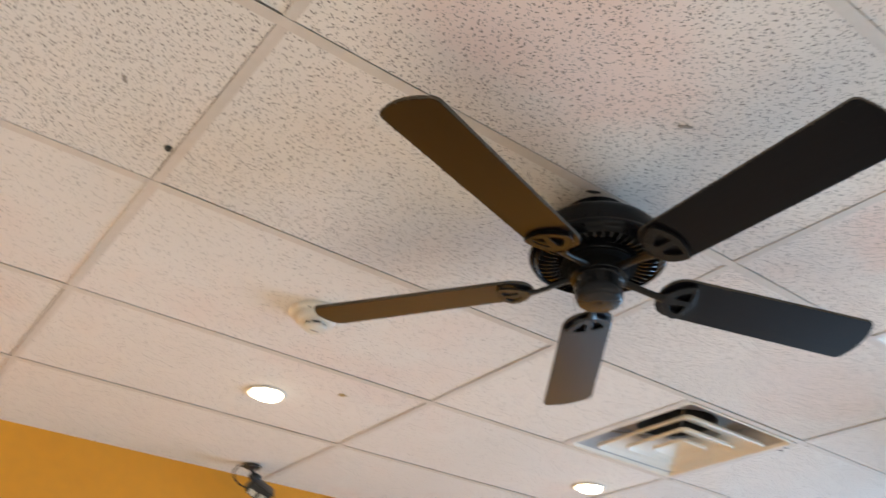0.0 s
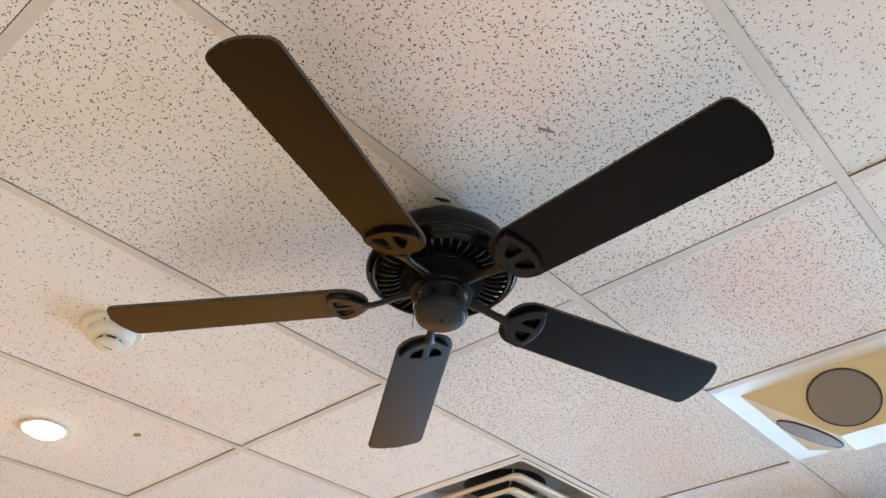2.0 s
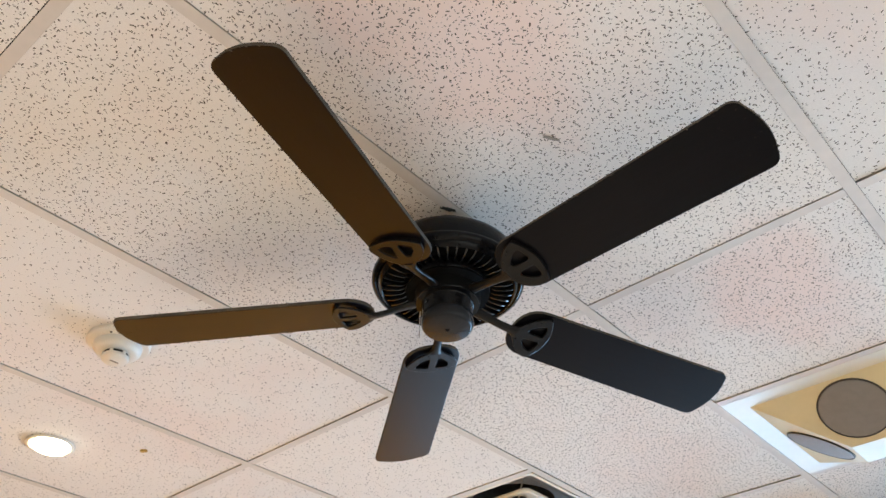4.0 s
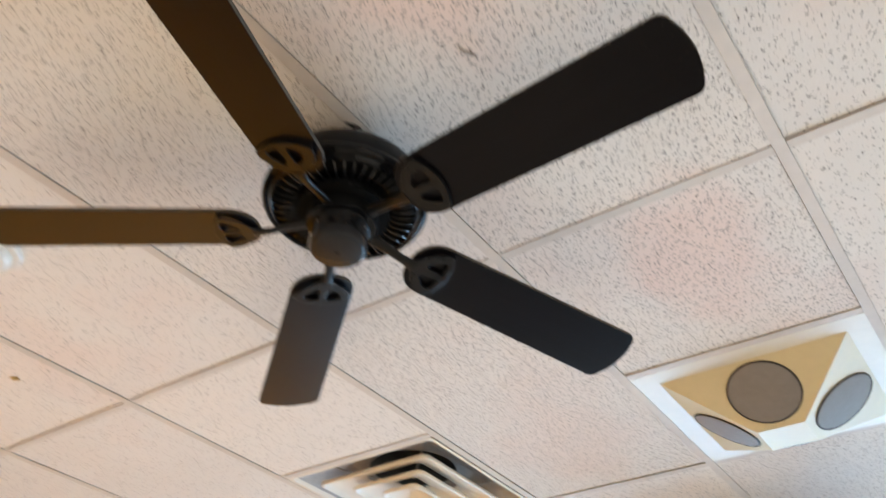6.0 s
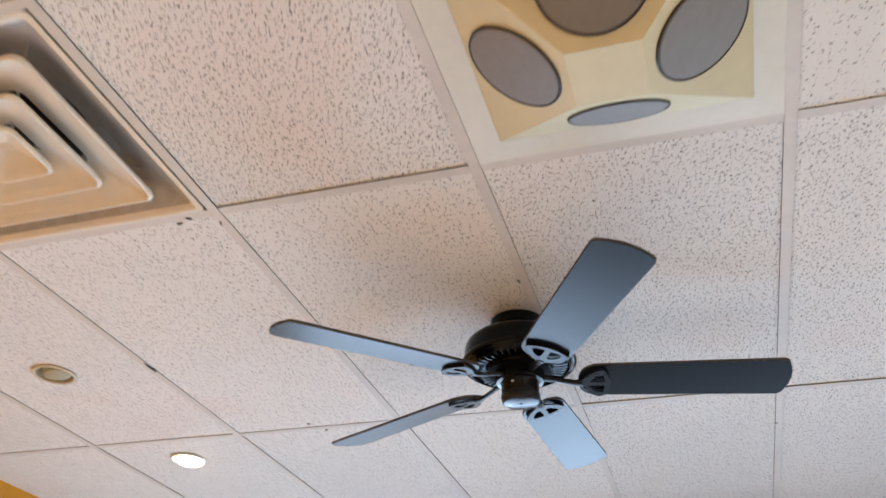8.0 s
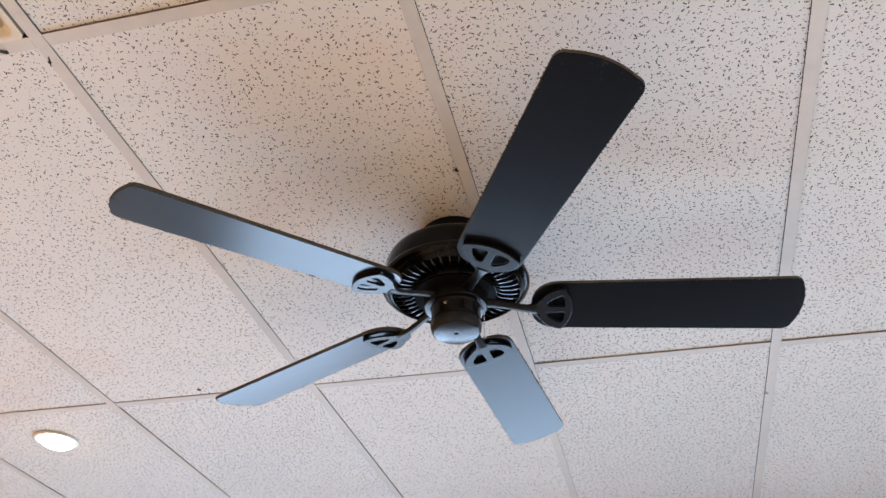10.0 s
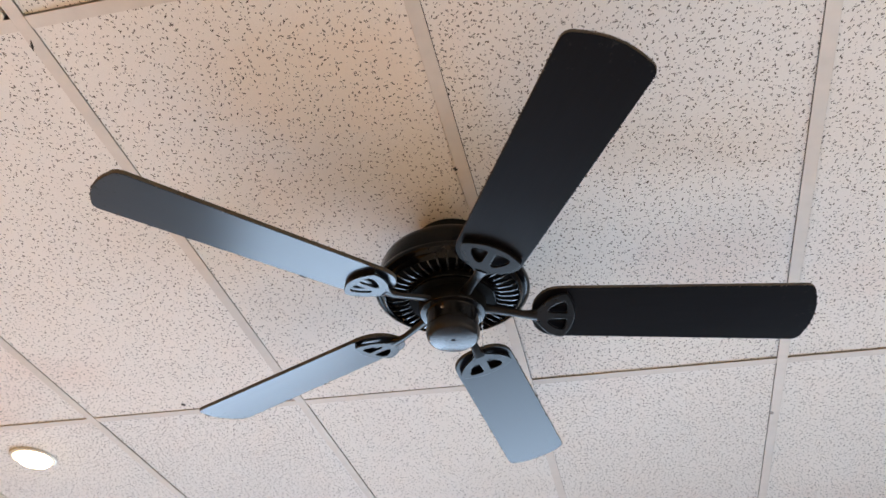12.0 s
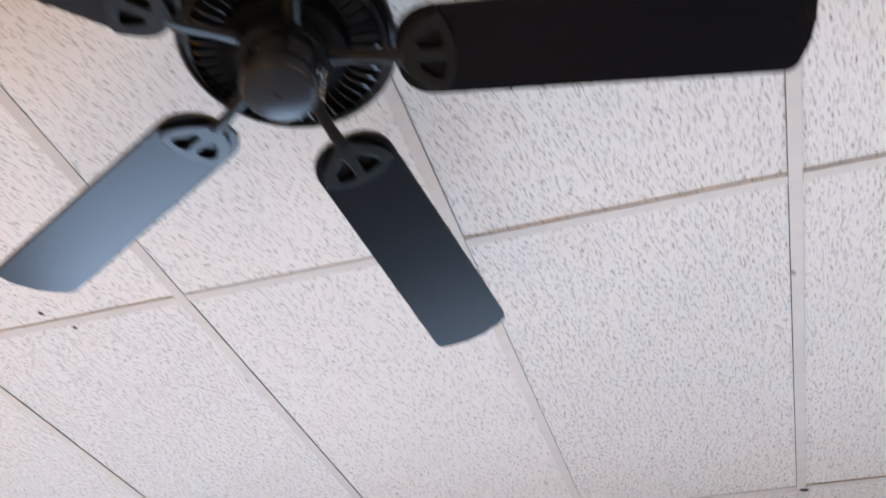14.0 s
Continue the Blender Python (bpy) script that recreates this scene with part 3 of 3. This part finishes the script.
    for i in range(24):
        bmesh.ops.create_icosphere(bm, subdivisions=1, radius=0.0013, matrix=Matrix.Translation((cx, cy, -0.006 - 0.0026 * i)))
    part("pull_chain", bm, CHROME, f, "short beaded pull chain", m=at)
    return f


FAN_1 = pose(-0.059, -0.4115, 2.529, -2.05, -0.32, 0)
FAN_2 = pose(-0.053, 1.857, 2.526, 1.81, -1.96, 0)
fan(FAN_1, 285.51, "black five-blade ceiling fan hung close to the tiles", 205, 0.0592, 0.0672, 0.654, [(-0.36, -13.9, 0.2), (0.18, -14.1, 0.2), (0.47, -11.6, 0.5), (0.0, -13.3, 0.0), (-0.5, -12.7, 0.7)])
fan(FAN_2, 227.79, "black five-blade ceiling fan with dusty worn blades", 20, 0.0602, 0.0680, 0.663, [(-0.32, -11.5, 1.3), (0.79, -12.1, 0.7), (0.23, -13.8, 1.3), (0.83, -12.8, 1.0), (-0.12, -14.2, 0.9)], (-0.005, 0.003, -0.003))

# ---- loudspeaker panel ----


def speaker_panel():
    s = empty("ceiling_speaker", pose(0.305, 0.915, H), "cream pyramid loudspeaker panel with four round grey grilles", "speaker")
    a, b, d = 0.2355, 0.060, 0.112          # half base, half apex, depth
    o = 0.2925
    bm = bmesh.new()
    out = [bm.verts.new((x * o, y * o, 0.0)) for x, y in ((-1, -1), (1, -1), (1, 1), (-1, 1))]
    base = [bm.verts.new((x * a, y * a, -0.001)) for x, y in ((-1, -1), (1, -1), (1, 1), (-1, 1))]
    up = [bm.verts.new((x * o, y * o, 0.012)) for x, y in ((-1, -1), (1, -1), (1, 1), (-1, 1))]
    for k in range(4):
        j = (k + 1) % 4
        bm.faces.new((out[k], out[j], base[j], base[k]))
        bm.faces.new((up[k], up[j], out[j], out[k]))
    bm.faces.new(up)
    part("flange", bm, FLANGE, s, "off-white square flange", soft=False)
    bm = bmesh.new()
    base = [bm.verts.new((x * a, y * a, -0.0005)) for x, y in ((-1, -1), (1, -1), (1, 1), (-1, 1))]
    apex = [bm.verts.new((x * b, y * b, -d)) for x, y in ((-1, -1), (1, -1), (1, 1), (-1, 1))]
    for k in range(4):
        j = (k + 1) % 4
        bm.faces.new((base[k], base[j], apex[j], apex[k]))
    bm.faces.new(apex)
    bmesh.ops.bevel(bm, geom=[e for e in bm.edges if e.calc_face_angle(0) > 0.2], offset=0.004, segments=3, profile=0.5, affect="EDGES")
    body = part("pyramid", bm, CREAM, s, "yellowed cream moulded pyramid", soft=False)
    run = a - b
    slope = math.degrees(math.atan2(d, run))
    mid = (a + b) / 2 + 0.004
    grille = smooth(mesh_of(lathe([(0, 0.0075), (0.05, 0.0065), (0.084, 0.004), (0.0875, 0.001)], 48), "grille", GRILLE))
    ring = smooth(mesh_of(lathe([(0.0865, 0.0), (0.0865, 0.0035), (0.0885, 0.0042), (0.090, 0.003), (0.0905, 0.0)], 48), "grille_ring", RIM))
    for k in range(4):
        m = pose(0, 0, 0, 0, 0, 90 * k) @ pose(mid, 0, -d / 2 + 0.002, 0, 180 - slope, 0)
        g = part("grille", grille, None, s, "round grey mesh grille", m=m)
        part("grille_ring", ring, None, g)
    return s


speaker_panel()

# ---- air diffuser ----


def diffuser():
    v = empty("air_diffuser", pose(-0.915, 0.915, H), "white square louvred air diffuser, throat shade put into the colour", "air vent")

    def ring(name, profile, mat, parent, round_r=0.012):
        bm = bmesh.new()
        rows = []
        for r, z in profile:
            k = min(round_r[len(rows)] if isinstance(round_r, tuple) else round_r, r * 0.3)
            pts = []
            for sx, sy, a0 in ((1, 1, 0), (-1, 1, 90), (-1, -1, 180), (1, -1, 270)):
                for i in range(5):
                    a = radians(a0 + 90 * i / 4)
                    pts.append((sx * (r - k) + k * math.cos(a), sy * (r - k) + k * math.sin(a)))
            rows.append([bm.verts.new((x, y, z)) for x, y in pts])
        for p, q in zip(rows, rows[1:]):
            for i in range(len(p)):
                j = (i + 1) % len(p)
                bm.faces.new((p[i], p[j], q[j], q[i]))
        return part(name, bm, mat, parent)

    ring("frame", [(0.2925, 0.012), (0.2925, 0.0), (0.283, -0.001), (0.278, 0.002), (0.270, 0.010)], VENT, v)
    ring("throat", [(0.2705, 0.0095), (0.250, 0.026), (0.222, 0.046), (0.195, 0.064), (0.170, 0.077), (0.160, 0.080)], THROAT_SHADE, v, (0.012, 0.03, 0.05, 0.06, 0.07, 0.07))
    for r, z in ((0.214, -0.002), (0.139, -0.008), (0.069, -0.013)):
        run = min(0.100, r - 0.011)
        ring("louvre", [(r - run, z + 0.36 * run), (r - run * 0.6, z + 0.20 * run), (r - 0.018, z + 0.0040), (r - 0.008, z - 0.0010), (r - 0.004, z - 0.0080), (r, z - 0.0105), (r + 0.004, z - 0.0085), (r + 0.005, z - 0.0040), (r + 0.001, z + 0.0040), (r - 0.014, z + 0.0085), (r - run * 0.6, z + 0.20 * run + 0.003), (r - run + 0.001, z + 0.36 * run + 0.003), (r - run, z + 0.36 * run)], VENT, v, 0.024)
    part("core", box(-0.0125, 0.0125, -0.0125, 0.0125, 0.0070, 0.0100, bevel=0.001), VENT, v)
    for a in (45, 135, 225, 315):
        c, s = math.cos(radians(a)), math.sin(radians(a))
        part("strut", tube([(0.045 * c, 0.045 * s, 0.026), (0.13 * c, 0.13 * s, 0.034), (0.235 * c, 0.235 * s, 0.05), (0.27 * c, 0.27 * s, 0.062)], 0.003), THROAT_SHADE, v)
    q = 0.1605
    circle = [(0.146 * math.cos(2 * math.pi * i / 40), 0.146 * math.sin(2 * math.pi * i / 40)) for i in range(40)]
    part("throat_plate", prism([[(-q, -q), (q, -q), (q, q), (-q, q)], circle], 0.0795, 0.081), THROAT_SHADE, v, soft=False)
    part("duct_collar", lathe([(0.147, 0.080), (0.147, 0.30), (0, 0.30)], 40), DUCT, v, "dark round duct above the louvres")
    return v


diffuser()

# ---- recessed downlights, unseen fill ones included ----


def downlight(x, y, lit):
    d = empty("downlight", pose(x, y, H), "round recessed downlight, seen or added as fill, lit warm white" if lit else "round recessed downlight with a beige reflector, unlit", "downlight", "recessed downlights")
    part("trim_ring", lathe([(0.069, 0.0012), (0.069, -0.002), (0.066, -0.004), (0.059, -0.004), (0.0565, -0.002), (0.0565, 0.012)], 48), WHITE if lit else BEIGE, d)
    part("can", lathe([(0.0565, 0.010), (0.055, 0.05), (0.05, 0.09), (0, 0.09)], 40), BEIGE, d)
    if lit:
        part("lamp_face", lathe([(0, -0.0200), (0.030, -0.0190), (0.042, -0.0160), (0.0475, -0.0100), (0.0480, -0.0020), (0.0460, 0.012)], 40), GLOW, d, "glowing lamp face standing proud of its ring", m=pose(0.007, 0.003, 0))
        lamp = new("downlight_and_fill_beam", bpy.data.lights.new("downlight_and_fill_beam", "SPOT"))
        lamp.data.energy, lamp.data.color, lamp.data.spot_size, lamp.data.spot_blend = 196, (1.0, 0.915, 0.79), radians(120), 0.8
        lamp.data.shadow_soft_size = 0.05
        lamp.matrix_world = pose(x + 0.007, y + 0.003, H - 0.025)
    else:
        part("lamp", lathe([(0, -0.0060), (0.030, -0.0055), (0.040, -0.002), (0.0435, 0.006), (0.0440, 0.07)], 40), DULL, d, "dull beige lamp tilted in the can", m=pose(0.010, 0.003, 0, 6, -8, 0))


for x, y in LIGHTS_AND_FILL:
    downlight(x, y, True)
downlight(*UNLIT, False)

# ---- smoke detector ----


def smoke_detector():
    s = empty("smoke_detector", pose(-0.903, -0.634, H), "white round smoke detector on a wide base", "smoke detector")
    part("base", lathe([(0, 0.001), (0.074, 0.001), (0.074, -0.008), (0.070, -0.012), (0.060, -0.0135), (0, -0.0135)], 48), WHITE, s)
    part("body", lathe([(0.056, -0.0135), (0.055, -0.024), (0.050, -0.031), (0.044, -0.034), (0.034, -0.035), (0, -0.035)], 48), WHITE, s)
    # dark core painted in for the shade inside the slot
    part("chamber_slot", lathe([(0.0275, -0.034), (0.0275, -0.042), (0, -0.042)], 40), DIRT_AND_GAP, s)
    cap = part("cap", lathe([(0.024, -0.042), (0.0305, -0.042), (0.032, -0.045), (0.031, -0.050), (0.026, -0.0535), (0, -0.0545)], 40), WHITE, s)
    for k in range(6):
        part("chamber_post", box(0.0270, 0.031, -0.004, 0.004, -0.043, -0.034, bevel=0.001), WHITE, s, m=pose(0, 0, 0, 0, 0, 60 * k + 10))
    part("test_slot", box(-0.011, 0.011, -0.002, 0.002, -0.0553, -0.054), SMUDGE, cap, m=pose(0, 0, 0, 0, 0, 88))
    part("indicator", lathe([(0, -0.0145), (0.0025, -0.0145), (0.003, -0.013)], 12), PLASTIC, s, m=pose(0.045, -0.046, 0.0))


smoke_detector()

# ---- cone shaped sensor ----


def cone_sensor():
    c = empty("ceiling_sensor", pose(-1.618, 1.578, H), "cream cone-shaped ceiling sensor with an ochre stain beside it", "sensor")
    part("base_ring", lathe([(0, 0.001), (0.056, 0.001), (0.056, -0.004), (0.053, -0.008), (0, -0.008)], 40), BEIGE, c)
    part("cone", lathe([(0.053, -0.008), (0.049, -0.015), (0.045, -0.021), (0.0405, -0.023), (0.0395, -0.036), (0.0370, -0.038), (0.0345, -0.052), (0.0320, -0.054), (0.0280, -0.066), (0.019, -0.073), (0.008, -0.0755), (0, -0.076)], 40), SENSOR, c)


cone_sensor()

# ---- security camera ----


def security_camera():
    c = empty("security_camera", pose(-2.315, -0.135, H), "small black security camera on a ball mount with a looped cable", "security camera")
    part("mount_plate", lathe([(0, 0.0), (0.038, 0.0), (0.038, -0.006), (0.033, -0.011), (0.012, -0.014), (0, -0.014)], 32), PLASTIC, c)
    part("stem", tube([(0, 0, -0.012), (0.0, 0.012, -0.03), (0.0, 0.022, -0.045)], 0.009), PLASTIC, c)
    bm = bmesh.new()
    bmesh.ops.create_uvsphere(bm, u_segments=20, v_segments=12, radius=0.02, matrix=Matrix.Translation((0, 0.024, -0.046)) @ Matrix.Diagonal((1.0, 1.5, 0.9, 1)))
    part("ball_joint", bm, PLASTIC, c)
    m = pose(0.0, 0.048, -0.100, -30, 32, -22)
    body = part("camera_body", box(-0.045, 0.045, -0.052, 0.052, -0.024, 0.030, bevel=0.006), PLASTIC, c, m=m)
    part("hood", box(-0.05, 0.055, -0.056, 0.056, 0.0305, 0.035, bevel=0.002), PLASTIC, body)
    part("lens", lathe([(0, 0.0), (0.014, 0.0), (0.017, 0.006), (0.017, 0.012), (0, 0.012)], 24), BLACK, body, m=pose(-0.047, 0.0, 0.0, 0, -90, 0))
    part("label_plate", box(0.0455, 0.0465, -0.042, -0.010, -0.019, 0.004), STICKER, body, "pale printed label")
    part("label_plate", box(0.0455, 0.0465, 0.006, 0.030, -0.020, 0.010), STICKER, body, "pale printed label")
    loop = [(0, -0.03, -0.008), (0.0, -0.058, -0.016), (0.0, -0.075, -0.040), (0.0, -0.070, -0.066), (0.0, -0.045, -0.088), (0.0, -0.012, -0.096)]
    pts = []
    for i in range(len(loop) - 1):
        for k in range(4):
            u = k / 4
            pts.append(tuple(loop[i][q] * (1 - u) + loop[i + 1][q] * u for q in range(3)))
    part("cable", tube(pts + [loop[-1]], 0.0035), PLASTIC, c, "black cable loop")


security_camera()

# ---- marks and chips on the ceiling ----


def blot(name, x, y, length, width, turn, mat, label, category, z=0.0):
    rnd = random.Random(int(x * 1000) + int(y * 77))
    n = 18
    out = []
    for i in range(n):
        a = 2 * math.pi * i / n
        k = 1 + rnd.uniform(-0.28, 0.28)
        out.append((length / 2 * k * math.cos(a), width / 2 * k * math.sin(a)))
    ob = part(name, prism([out], -0.0012, 0.003), mat, soft=False, m=pose(x, y, H - 0.0004 + z, 0, 0, turn))
    return tagged(ob, label, category)


blot("stain", -1.374, -0.262, 0.022, 0.013, 20, STAIN, "small ochre stain on a ceiling tile", "stain")
blot("scuff", 0.256, -0.490, 0.030, 0.006, 62, SMUDGE, "grey scuff scratched across a ceiling tile", "scuff")
blot("paint_chip", -1.213, 1.885, 0.055, 0.007, 88, DIRT_AND_GAP, "dark chip on a ceiling grid bar", "chip", -0.001)
blot("paint_chip", -1.850, 1.223, 0.050, 0.014, 60, DIRT_AND_GAP, "dark chip beside a grid bar", "chip", -0.001)
blot("paint_chip", -0.674, 1.224, 0.014, 0.007, 15, DIRT_AND_GAP, "dark chip beside the air diffuser", "chip")
blot("paint_chip", -0.706, 1.238, 0.013, 0.004, 170, DIRT_AND_GAP, "dark chip beside the air diffuser", "chip")
blot("paint_chip", -1.214, 1.226, 0.012, 0.006, 150, DIRT_AND_GAP, "dark chip at the corner of the air diffuser", "chip", -0.001)
blot("paint_chip", 0.612, 3.672, 0.022, 0.014, 30, DIRT_AND_GAP, "dark chip on a grid bar", "chip", -0.001)
blot("dirt_spot", -0.925, 2.400, 0.012, 0.009, 0, DIRT_AND_GAP, "dark dirt spot on a tile", "spot", 0.002)
blot("dirt_spot", -0.886, 2.464, 0.011, 0.006, 30, DIRT_AND_GAP, "dark dirt spot just past a grid bar", "spot", 0.002)
blot("dirt_spot", -0.013, 1.662, 0.008, 0.006, 70, DIRT_AND_GAP, "small dark spot on the edge of a grid bar", "spot")
blot("scuff", -0.316, -1.382, 0.022, 0.008, 150, SMUDGE, "grey-brown scuff on a ceiling tile", "scuff", 0.002)
blot("scuff", 0.598, 2.701, 0.016, 0.008, 80, SMUDGE, "grey scuff on a ceiling grid bar", "scuff")
blot("paint_chip", -0.612, 1.258, 0.018, 0.004, 110, DIRT_AND_GAP, "dark chip beside a grid crossing", "chip")
blot("torn_edge", -0.004, -0.470, 0.030, 0.008, 62, DIRT_AND_GAP, "torn dark tile edge beside the fan mount", "tear", -0.001)
screwhead = part("bolt", lathe([(0, -0.008), (0.005, -0.008), (0.0068, -0.005), (0.0068, 0.001), (0, 0.001)], 16), DIRT_AND_GAP, m=pose(-0.458, -1.24, H - 0.001))
tagged(screwhead, "dark bolt head under a ceiling grid bar", "bolt")
